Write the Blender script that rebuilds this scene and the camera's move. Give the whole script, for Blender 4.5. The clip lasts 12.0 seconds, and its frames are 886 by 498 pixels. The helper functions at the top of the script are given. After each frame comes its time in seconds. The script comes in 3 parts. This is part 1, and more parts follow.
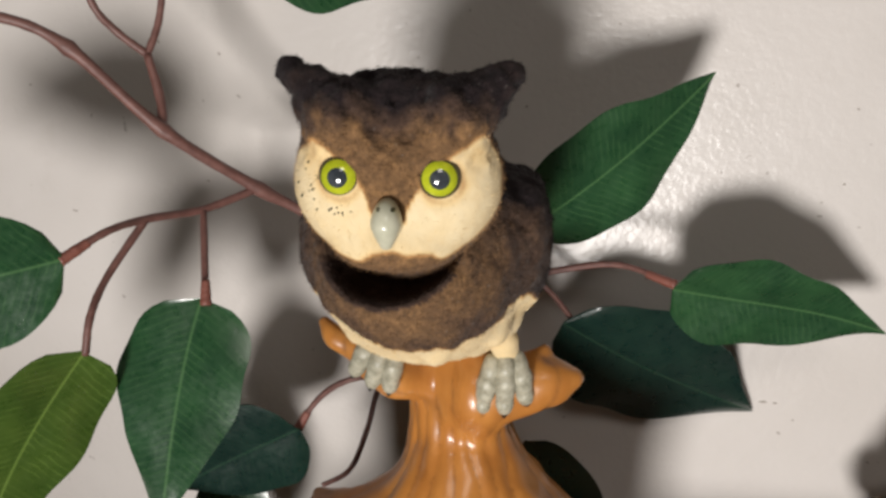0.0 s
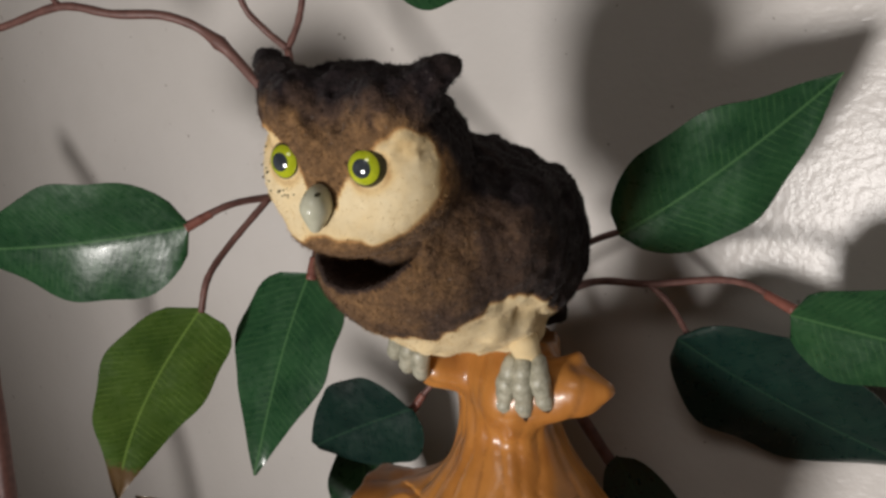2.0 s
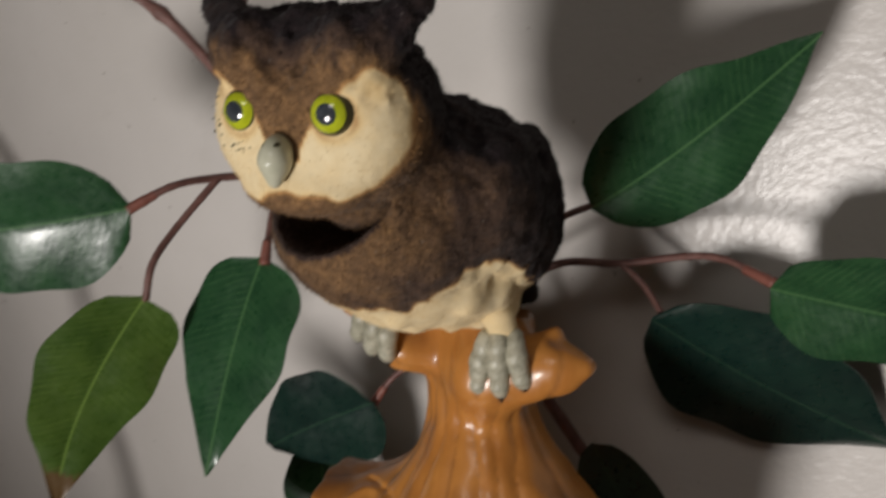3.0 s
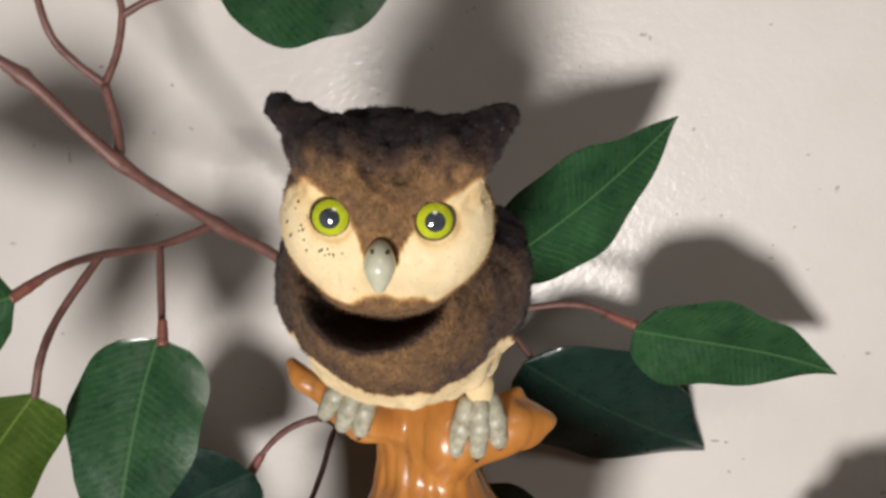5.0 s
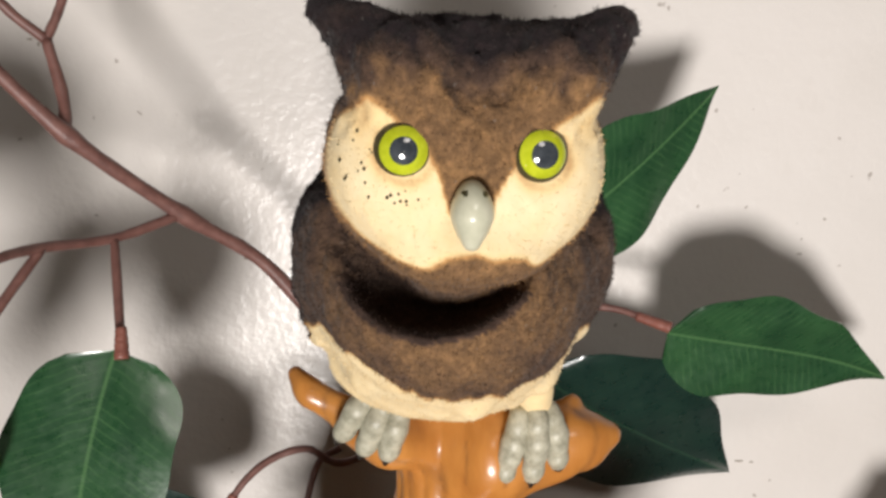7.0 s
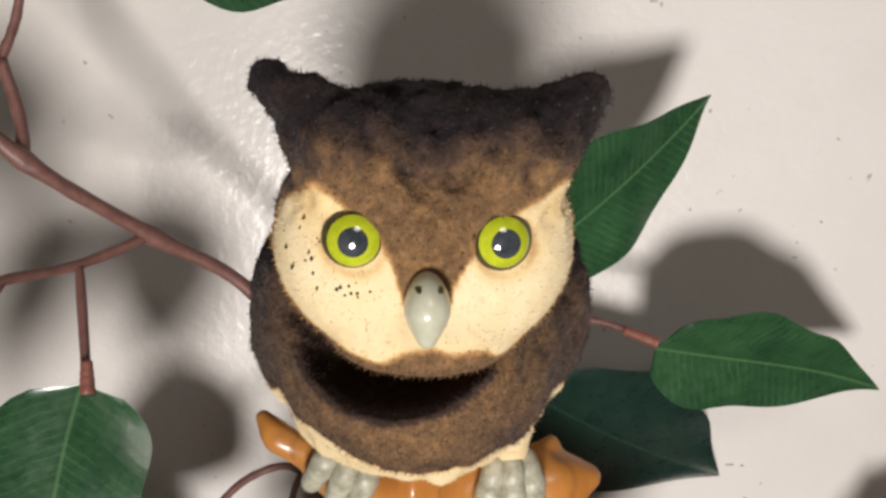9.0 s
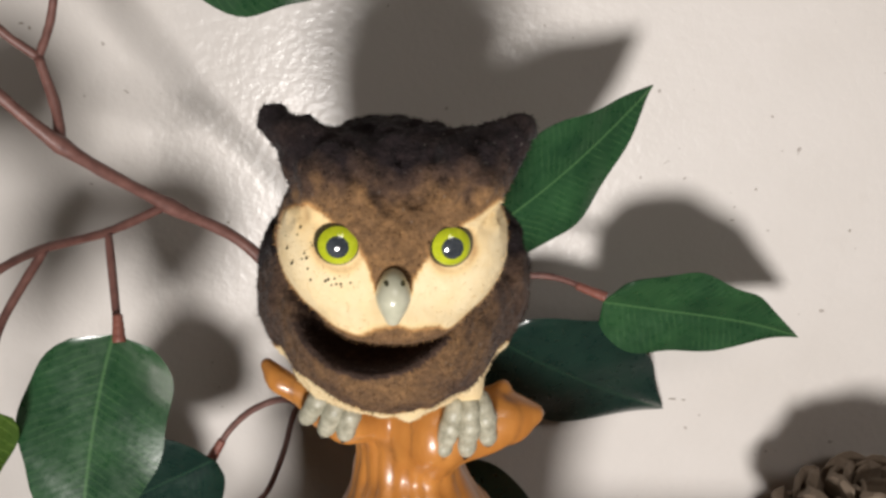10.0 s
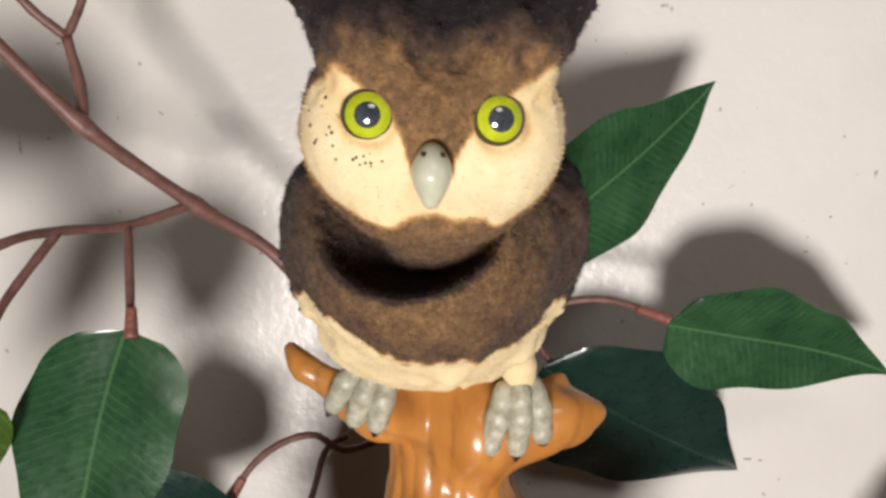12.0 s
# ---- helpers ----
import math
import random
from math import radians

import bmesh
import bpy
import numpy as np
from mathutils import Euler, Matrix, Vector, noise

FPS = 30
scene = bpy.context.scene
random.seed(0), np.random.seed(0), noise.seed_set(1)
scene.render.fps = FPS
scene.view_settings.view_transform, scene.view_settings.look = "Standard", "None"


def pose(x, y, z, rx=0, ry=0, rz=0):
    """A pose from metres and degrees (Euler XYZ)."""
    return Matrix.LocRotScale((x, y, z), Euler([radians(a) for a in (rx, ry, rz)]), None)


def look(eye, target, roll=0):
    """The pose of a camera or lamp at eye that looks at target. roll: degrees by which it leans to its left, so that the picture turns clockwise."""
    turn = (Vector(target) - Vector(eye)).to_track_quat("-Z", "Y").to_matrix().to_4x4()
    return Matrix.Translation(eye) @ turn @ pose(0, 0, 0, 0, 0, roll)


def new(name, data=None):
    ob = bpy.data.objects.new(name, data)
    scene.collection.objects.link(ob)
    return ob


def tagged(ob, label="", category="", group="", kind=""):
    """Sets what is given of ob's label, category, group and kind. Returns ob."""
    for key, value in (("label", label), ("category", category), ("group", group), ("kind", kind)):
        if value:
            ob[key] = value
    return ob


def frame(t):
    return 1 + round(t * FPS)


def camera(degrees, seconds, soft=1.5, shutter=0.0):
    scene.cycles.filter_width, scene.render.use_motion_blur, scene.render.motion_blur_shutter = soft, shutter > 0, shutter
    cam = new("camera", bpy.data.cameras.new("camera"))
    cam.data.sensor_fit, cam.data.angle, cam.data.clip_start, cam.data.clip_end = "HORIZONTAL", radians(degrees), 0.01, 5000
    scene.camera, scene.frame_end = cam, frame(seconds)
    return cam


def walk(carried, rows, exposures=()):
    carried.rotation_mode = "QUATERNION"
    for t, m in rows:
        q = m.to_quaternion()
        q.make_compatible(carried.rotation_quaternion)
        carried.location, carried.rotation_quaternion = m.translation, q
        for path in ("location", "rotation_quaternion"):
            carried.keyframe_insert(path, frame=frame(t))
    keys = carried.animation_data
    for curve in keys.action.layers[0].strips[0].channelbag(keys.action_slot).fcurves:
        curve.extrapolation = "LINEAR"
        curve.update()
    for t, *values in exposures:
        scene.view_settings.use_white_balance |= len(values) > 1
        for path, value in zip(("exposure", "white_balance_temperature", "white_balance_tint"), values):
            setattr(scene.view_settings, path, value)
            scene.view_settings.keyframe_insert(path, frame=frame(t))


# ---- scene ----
cam = camera(50.5, 12.0, soft=2.9, shutter=0.5)
# The set is laid out square to the first view; SQUARE turns it so that the wall behind it stands upright.
ANCHOR = Vector((0.12, 0.4555, 1.48))
SQUARE = (Matrix.Translation(ANCHOR) @ Vector((-0.12, -0.983, -0.135)).rotation_difference(Vector((0, -1, 0))).to_matrix().to_4x4() @ Matrix.Translation(-ANCHOR))
UP = np.array(SQUARE.to_3x3().inverted() @ Vector((0, 0, 1)))
SHELF_TOP = 1.325
PATH = [
    (0, (0.06, 0.057, 1.534), (-0.024, 2.031, 1.227), 1.4),
    (0.5, (0.087, 0.065, 1.535), (-0.198, 2.02, 1.226), 1.0),
    (1, (0.114, 0.071, 1.536), (-0.394, 1.978, 1.208), 1.2),
    (1.5, (0.133, 0.075, 1.534), (-0.576, 1.913, 1.192), 1.8),
    (2, (0.155, 0.078, 1.536), (-0.676, 1.866, 1.2), 2.8),
    (2.5, (0.159, 0.082, 1.531), (-0.709, 1.852, 1.188), 3.2),
    (2.8, (0.147, 0.086, 1.52), (-0.666, 1.877, 1.163), 3.2),
    (3, (0.143, 0.091, 1.52), (-0.585, 1.93, 1.223), 2.4),
    (3.2, (0.1333, 0.0903, 1.5203), (-0.5208, 1.9605, 1.2471), 2.40),
    (4.8, (0.0518, 0.0668, 1.5331), (0.0561, 2.0511, 1.2832), 2.90),
    (5, (0.044, 0.061, 1.535), (0.127, 2.046, 1.304), 2.6),
    (5.5, (0.025, 0.072, 1.517), (0.242, 2.058, 1.422), 1.2),
    (6, (0.02, 0.089, 1.5), (0.313, 2.067, 1.517), 1.2),
    (6.5, (0.015, 0.098, 1.495), (0.285, 2.079, 1.525), 1.4),
    (7, (0.014, 0.113, 1.512), (0.295, 2.089, 1.381), 2.2),
    (7.5, (0.02, 0.129, 1.513), (0.296, 2.103, 1.353), 1.8),
    (7.7, (0.0217, 0.1343, 1.5175), (0.2950, 2.1093, 1.3603), 1.89),
    (9.3, (0.0227, 0.1163, 1.5424), (0.2959, 2.0714, 1.2213), 2.02),
    (9.5, (0.023, 0.102, 1.549), (0.293, 2.048, 1.175), 2.0),
    (10, (0.022, 0.081, 1.555), (0.311, 2.017, 1.146), 2.5),
    (10.5, (0.035, 0.096, 1.524), (0.349, 2.057, 1.289), 1.3),
    (10.8, (0.04, 0.1, 1.507), (0.285, 2.072, 1.28), 0.9),
    (11, (0.039, 0.102, 1.5), (0.264, 2.08, 1.309), 1.1),
    (11.5, (0.034, 0.099, 1.5), (0.225, 2.087, 1.402), 1.4),
    (12, (0.027, 0.102, 1.502), (0.211, 2.092, 1.421), 2.3),
]

walk(cam, [(t, SQUARE @ look(eye, target, roll)) for t, eye, target, roll in PATH],
     exposures=((0, -0.2), (0.5, -0.3), (1, -0.48), (1.5, -0.52), (2, -0.60), (2.5, -0.63), (3, -0.74), (3.2, -0.76), (4.8, -0.19), (5, -0.12), (5.5, 0.0), (6, 0.13), (7, 0.05), (7.5, 0.03), (9.5, -0.05), (10, -0.05), (11, 0.0), (12, 0.02)))

# ---- light ----
world = bpy.data.worlds.new("room_air")
world.use_nodes = True
world.node_tree.nodes["Background"].inputs[0].default_value = (0.9, 0.95, 1.0, 1)
world.node_tree.nodes["Background"].inputs[1].default_value = 0.02
scene.world = world
scene.view_settings.exposure = 0.0


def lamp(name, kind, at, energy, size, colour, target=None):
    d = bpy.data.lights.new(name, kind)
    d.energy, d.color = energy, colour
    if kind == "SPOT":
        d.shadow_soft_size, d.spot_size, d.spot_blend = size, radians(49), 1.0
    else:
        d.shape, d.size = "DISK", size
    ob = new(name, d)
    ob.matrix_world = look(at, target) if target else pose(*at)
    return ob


# the low work lamp that throws every shadow up the wall
lamp("work_lamp", "SPOT", SQUARE @ Vector((-0.15, -0.85, 0.945)), 98, 0.15, (1.0, 0.955, 0.92), SQUARE @ Vector((0.11, 0.447, 1.562)))
# unseen fill lamp overhead, added to lift the dark parts
lamp("fill_light", "AREA", (0.35, -0.75, 2.36), 5.0, 0.5, (1.0, 0.92, 0.85), (0.30, -0.55, 0))


# ---- materials ----
def mat(name, rough=0.5, metal=0.0, spec=0.5, coat=0.0, sheen=0.0):
    m = bpy.data.materials.new(name)
    m.use_nodes = True
    b = m.node_tree.nodes["Principled BSDF"]
    b.inputs["Roughness"].default_value = rough
    b.inputs["Metallic"].default_value = metal
    b.inputs["Specular IOR Level"].default_value = spec
    b.inputs["Coat Weight"].default_value = coat
    b.inputs["Coat Roughness"].default_value = 0.12
    b.inputs["Sheen Weight"].default_value = sheen
    return m, m.node_tree.nodes, m.node_tree.links, b


def node(nodes, kind, **values):
    n = nodes.new(kind)
    for k, v in values.items():
        n.inputs[k.replace("_", " ")].default_value = v
    return n


def ramp(nodes, links, source, stops):
    r = nodes.new("ShaderNodeValToRGB")
    el = r.color_ramp.elements
    while len(el) < len(stops):
        el.new(0.5)
    for e, (p, c) in zip(el, stops):
        e.position, e.color = p, (*c, 1)
    links.new(source, r.inputs[0])
    return r


def coords(nodes, links, scale=(1, 1, 1)):
    tc, mp = nodes.new("ShaderNodeTexCoord"), nodes.new("ShaderNodeMapping")
    mp.inputs["Scale"].default_value = scale
    links.new(tc.outputs["Object"], mp.inputs[0])
    return mp.outputs[0]


def noise_tex(nodes, links, scale, detail=4, rough=0.6, vec=None):
    n = node(nodes, "ShaderNodeTexNoise", Scale=scale, Detail=detail, Roughness=rough)
    links.new(vec if vec else coords(nodes, links), n.inputs["Vector"])
    return n.outputs["Fac"]


def mix(nodes, links, fac, a, b, mode="MIX"):
    n = nodes.new("ShaderNodeMix")
    n.data_type, n.blend_type = "RGBA", mode
    for sock, v in ((n.inputs[0], fac), (n.inputs[6], a), (n.inputs[7], b)):
        if isinstance(v, (int, float)):
            sock.default_value = v
        elif isinstance(v, tuple):
            sock.default_value = (*v, 1)
        else:
            links.new(v, sock)
    return n.outputs[2]


def bump(nodes, links, bsdf, height, strength, dist, before=None):
    n = node(nodes, "ShaderNodeBump", Strength=strength, Distance=dist)
    links.new(height, n.inputs["Height"])
    if before:
        links.new(before.outputs[0], n.inputs["Normal"])
    links.new(n.outputs[0], bsdf.inputs["Normal"])
    return n


def plain(name, colours, scale, rough=0.5, depth=0.0003, spec=0.5, coat=0.0):
    """A surface whose colour wanders between two tones, with grain."""
    m, n, l, b = mat(name, rough, spec=spec, coat=coat)
    f = noise_tex(n, l, scale, 6)
    l.new(ramp(n, l, f, [(0.3, colours[0]), (0.7, colours[1])]).outputs[0], b.inputs["Base Color"])
    bump(n, l, b, noise_tex(n, l, scale * 3, 4), 0.4, depth)
    return m


def wall_paint():
    m, n, l, b = mat("gloss_wall_paint", 0.24, spec=0.21)
    big, mid = noise_tex(n, l, 9, 4), noise_tex(n, l, 60, 5)
    c = ramp(n, l, big, [(0.3, (0.60, 0.565, 0.53)), (0.7, (0.66, 0.625, 0.595))]).outputs[0]
    c = mix(n, l, ramp(n, l, mid, [(0.62, (0, 0, 0)), (0.8, (0.12, 0.12, 0.12))]).outputs[0], c, (0.42, 0.37, 0.31))
    spots = noise_tex(n, l, 170, 2)
    c = mix(n, l, ramp(n, l, spots, [(0.735, (0, 0, 0)), (0.76, (0.55, 0.55, 0.55))]).outputs[0], c, (0.20, 0.16, 0.13))
    l.new(c, b.inputs["Base Color"])
    peel = bump(n, l, b, noise_tex(n, l, 300, 3, 0.55), 0.30, 0.0010)
    bump(n, l, b, noise_tex(n, l, 40, 3, 0.5), 0.12, 0.003, peel)
    return m


def flock():
    """Short flocked fibres: cream, rust brown and dark brown coats, blended where the spray overlaps."""
    m, n, l, b = mat("flocking", 0.95, spec=0.12, sheen=0.06)
    b.inputs["Sheen Roughness"].default_value = 0.5
    a = n.new("ShaderNodeAttribute")
    a.attribute_name = "coat"
    fine, mid = noise_tex(n, l, 560, 5, 0.75), noise_tex(n, l, 160, 4)
    add = node(n, "ShaderNodeMath")
    add.operation = "ADD"
    off = node(n, "ShaderNodeMapRange", From_Min=0.25, From_Max=0.75, To_Min=-0.06, To_Max=0.06)
    l.new(mid, off.inputs[0])
    l.new(a.outputs["Fac"], add.inputs[0])
    l.new(off.outputs[0], add.inputs[1])
    c = ramp(n, l, add.outputs[0], [(0.0, (0.74, 0.62, 0.40)), (0.17, (0.70, 0.53, 0.28)), (0.33, (0.42, 0.23, 0.09)), (0.50, (0.170, 0.097, 0.047)),
                                    (0.70, (0.075, 0.046, 0.032)), (1.0, (0.017, 0.012, 0.013))]).outputs[0]
    grey = ramp(n, l, fine, [(0.28, (0.50, 0.50, 0.53)), (0.52, (1.0, 1.0, 1.0)), (0.74, (1.65, 1.60, 1.54))]).outputs[0]
    strong = node(n, "ShaderNodeMapRange", From_Min=0.15, From_Max=0.5, To_Min=0.07, To_Max=1.0)
    l.new(a.outputs["Fac"], strong.inputs[0])
    c = mix(n, l, strong.outputs[0], c, grey, "MULTIPLY")
    lint = ramp(n, l, noise_tex(n, l, 820, 3, 0.6), [(0.66, (0, 0, 0)), (0.74, (0.55, 0.55, 0.55))]).outputs[0]
    l.new(mix(n, l, mix(n, l, 1.0, lint, strong.outputs[0], "MULTIPLY"), c, (0.20, 0.18, 0.16)), b.inputs["Base Color"])
    tuft = bump(n, l, b, noise_tex(n, l, 420, 4), 0.7, 0.0009)
    rise = node(n, "ShaderNodeMapRange", From_Min=0.15, From_Max=0.5, To_Min=0.03, To_Max=0.8)
    l.new(a.outputs["Fac"], rise.inputs[0])
    l.new(rise.outputs[0], tuft.inputs["Strength"])
    down = bump(n, l, b, noise_tex(n, l, 1300, 3), 0.6, 0.0004, tuft)
    l.new(rise.outputs[0], down.inputs["Strength"])
    return m


def leaf_surface(name, dark, light, vein, browned=False):
    """Glossy printed cloth: pale midrib, fine slanting side veins, blotches of lighter green."""
    m, n, l, b = mat(name, 0.32, spec=0.6, coat=0.2)
    uv = n.new("ShaderNodeAttribute")
    uv.attribute_name = "blade"
    sep = n.new("ShaderNodeSeparateXYZ")
    l.new(uv.outputs["Vector"], sep.inputs[0])
    ab = node(n, "ShaderNodeMath")
    ab.operation = "ABSOLUTE"
    l.new(sep.outputs[1], ab.inputs[0])
    # phase of the side veins: along the blade, swept towards the tip
    ph = node(n, "ShaderNodeMath")
    ph.operation = "MULTIPLY_ADD"
    ph.inputs[1].default_value = -0.13
    l.new(ab.outputs[0], ph.inputs[0])
    l.new(sep.outputs[0], ph.inputs[2])
    sc = node(n, "ShaderNodeMath")
    sc.operation = "MULTIPLY"
    sc.inputs[1].default_value = 205
    l.new(ph.outputs[0], sc.inputs[0])
    wob = node(n, "ShaderNodeMath")
    wob.operation = "MULTIPLY_ADD"
    wob.inputs[1].default_value = 7.0
    l.new(noise_tex(n, l, 120, 3), wob.inputs[0])
    l.new(sc.outputs[0], wob.inputs[2])
    sn = node(n, "ShaderNodeMath")
    sn.operation = "SINE"
    l.new(wob.outputs[0], sn.inputs[0])
    patch = noise_tex(n, l, 75, 4)
    c = ramp(n, l, patch, [(0.3, dark), (0.72, light)]).outputs[0]
    v = ramp(n, l, sn.outputs[0], [(0.74, (0, 0, 0)), (1.0, (0.55, 0.55, 0.55))]).outputs[0]
    keep = ramp(n, l, noise_tex(n, l, 140, 3), [(0.35, (0, 0, 0)), (0.65, (0.8, 0.8, 0.8))]).outputs[0]
    c = mix(n, l, mix(n, l, 1.0, v, keep, "MULTIPLY"), c, vein)
    rib = ramp(n, l, ab.outputs[0], [(0.012, (0.7, 0.7, 0.7)), (0.032, (0, 0, 0))]).outputs[0]
    c = mix(n, l, rib, c, vein)
    if browned:
        dead = node(n, "ShaderNodeMath")
        dead.operation = "MULTIPLY_ADD"
        dead.inputs[1].default_value = 0.12
        l.new(noise_tex(n, l, 500, 3), dead.inputs[0])
        l.new(sep.outputs[0], dead.inputs[2])
        c = mix(n, l, ramp(n, l, dead.outputs[0], [(0.955, (0, 0, 0)), (0.99, (1, 1, 1))]).outputs[0], c, (0.10, 0.06, 0.025))
    l.new(c, b.inputs["Base Color"])
    first = bump(n, l, b, sn.outputs[0], 0.012, 0.0004)
    bump(n, l, b, noise_tex(n, l, 90, 3), 0.25, 0.0012, first)
    r = ramp(n, l, noise_tex(n, l, 300, 4), [(0.3, (0.24, 0.24, 0.24)), (0.75, (0.40, 0.40, 0.40))]).outputs[0]
    l.new(r, b.inputs["Roughness"])
    return m


def wood_glaze():
    """Caramel lacquered casting: darker brown glaze lying in the grooves and blotches, darker on top and at the log's
    end.
    """
    m, n, l, b = mat("caramel_lacquer", 0.33, spec=0.45, coat=0.18)
    a = n.new("ShaderNodeAttribute")
    a.attribute_name = "coat"
    f = noise_tex(n, l, 90, 4, 0.6, coords(n, l, (1, 1, 0.35)))
    c = ramp(n, l, f, [(0.3, (0.36, 0.135, 0.028)), (0.7, (0.50, 0.215, 0.05))]).outputs[0]
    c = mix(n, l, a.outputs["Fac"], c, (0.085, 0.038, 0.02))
    l.new(c, b.inputs["Base Color"])
    bump(n, l, b, noise_tex(n, l, 260, 4), 0.25, 0.0006)
    return m


WALL = wall_paint()
FLOCK = flock()
ROOM = plain("room_paint", ((0.48, 0.45, 0.41), (0.55, 0.52, 0.48)), 6, 0.7)
BOARD = plain("floor_board", ((0.20, 0.12, 0.07), (0.30, 0.19, 0.11)), 12, 0.45)
IRIS = plain("lime_iris_glass", ((0.36, 0.42, 0.012), (0.50, 0.55, 0.03)), 600, 0.08, 0.00002, coat=1.0)
PUPIL = plain("black_pupil_glass", ((0.022, 0.027, 0.033), (0.06, 0.068, 0.078)), 500, 0.06, 0.00001, coat=1.0)
RIM = plain("dark_eye_rim", ((0.03, 0.028, 0.01), (0.06, 0.05, 0.02)), 500, 0.4, 0.00005)
BEAK = plain("grey_green_horn", ((0.43, 0.43, 0.32), (0.54, 0.53, 0.41)), 260, 0.3, 0.0001, coat=0.3)
TOE = plain("grey_toe_paint", ((0.24, 0.23, 0.17), (0.48, 0.46, 0.36)), 420, 0.42, 0.0003)
CLAW = plain("black_claw_paint", ((0.008, 0.008, 0.008), (0.02, 0.018, 0.016)), 400, 0.35, 0.0001)
GLAZE = wood_glaze()
STEM = plain("plum_stem_plastic", ((0.105, 0.046, 0.038), (0.19, 0.090, 0.074)), 240, 0.48, 0.0004)
COLLAR = plain("red_leaf_collar", ((0.17, 0.060, 0.045), (0.25, 0.095, 0.07)), 240, 0.45, 0.0003)
GREEN = leaf_surface("dark_green_leaf", (0.010, 0.042, 0.017), (0.024, 0.080, 0.029), (0.07, 0.16, 0.06))
LIME = leaf_surface("yellow_green_leaf", (0.033, 0.070, 0.011), (0.062, 0.110, 0.018), (0.15, 0.24, 0.05), browned=True)
# blue-green leaves, colour darkened for the shadow they hang in
SHADED = leaf_surface("shade_tinted_blue_green", (0.004, 0.017, 0.014), (0.008, 0.028, 0.020), (0.020, 0.055, 0.032))
BARK = plain("grey_cone_scale", ((0.10, 0.065, 0.045), (0.33, 0.26, 0.19)), 130, 0.8, 0.0008)
BARKIN = plain("brown_cone_core", ((0.05, 0.028, 0.018), (0.11, 0.065, 0.04)), 150, 0.85, 0.0008)
TRIM = plain("red_brown_trim_wood", ((0.12, 0.030, 0.024), (0.20, 0.060, 0.045)), 30, 0.4)
SHELF = plain("shelf_wood", ((0.16, 0.10, 0.06), (0.24, 0.16, 0.10)), 14, 0.5)


# ---- mesh helpers ----
def mesh(name, verts, faces, material, parent=None, label="", smooth=True):
    me = bpy.data.meshes.new(name)
    me.from_pydata([tuple(v) for v in verts], [], faces)
    me.materials.append(material)
    if smooth:
        me.polygons.foreach_set("use_smooth", [True] * len(me.polygons))
    me.update()
    ob = new(name, me)
    if parent:
        ob.parent = parent
    return tagged(ob, label)


def part(name, bm, material, parent=None, label="", smooth=False):
    me = bpy.data.meshes.new(name)
    bm.to_mesh(me)
    bm.free()
    me.materials.append(material)
    if smooth:
        me.polygons.foreach_set("use_smooth", [True] * len(me.polygons))
    ob = new(name, me)
    if parent:
        ob.parent = parent
    return tagged(ob, label)


def box(name, lo, hi, material, parent=None, bevel=0.0, label=""):
    bm = bmesh.new()
    bmesh.ops.create_cube(bm, size=1)
    for v in bm.verts:
        v.co = Vector([(a + b) / 2 + c * (b - a) for a, b, c in zip(lo, hi, v.co)])
    if bevel:
        bmesh.ops.bevel(bm, geom=bm.edges[:], offset=bevel, segments=2, affect="EDGES")
    return part(name, bm, material, parent, label)


def smooth_line(points, steps=8):
    """Points on a soft curve through the given ones."""
    p = [np.array(q, float) for q in points]
    p = [2 * p[0] - p[1]] + p + [2 * p[-1] - p[-2]]
    out = []
    for i in range(1, len(p) - 2):
        for k in range(steps):
            t = k / steps
            out.append(0.5 * (2 * p[i] + (p[i + 1] - p[i - 1]) * t + (2 * p[i - 1] - 5 * p[i] + 4 * p[i + 1] - p[i + 2]) * t**2
                              + (3 * p[i] - p[i - 1] - 3 * p[i + 1] + p[i + 2]) * t**3))
    return out + [p[-2]]


def tube(name, points, r0, r1, material, parent=None, label="", steps=8, around=10, knobs=()):
    """A round stem through the points, thinning from r0 to r1, slightly uneven, swollen at the knobs (0 to 1 along it)."""
    line, rng = smooth_line(points, steps), np.random.default_rng(len(points) * 31 + int(abs(points[0][0]) * 1e4))
    verts, faces, n = [], [], len(line)
    side = np.array((0.3, 0.2, 1.0))
    for i, q in enumerate(line):
        d = line[min(i + 1, n - 1)] - line[max(i - 1, 0)]
        d /= np.linalg.norm(d)
        a = np.cross(d, side)
        a /= np.linalg.norm(a)
        b = np.cross(d, a)
        u = i / (n - 1)
        r = (r0 + (r1 - r0) * u) * (1 + rng.uniform(-0.07, 0.07)) * (1 + sum(0.5 * math.exp(-((u - k) / 0.009) ** 2) for k in knobs))
        for k in range(around):
            t = 2 * math.pi * k / around
            verts.append(q + r * (math.cos(t) * a + math.sin(t) * b))
    for i in range(n - 1):
        for k in range(around):
            k2 = (k + 1) % around
            faces.append((i * around + k, i * around + k2, (i + 1) * around + k2, (i + 1) * around + k))
    faces += [tuple(range(around))[::-1], tuple(range((n - 1) * around, n * around))]
    return mesh(name, verts, faces, material, parent, label)


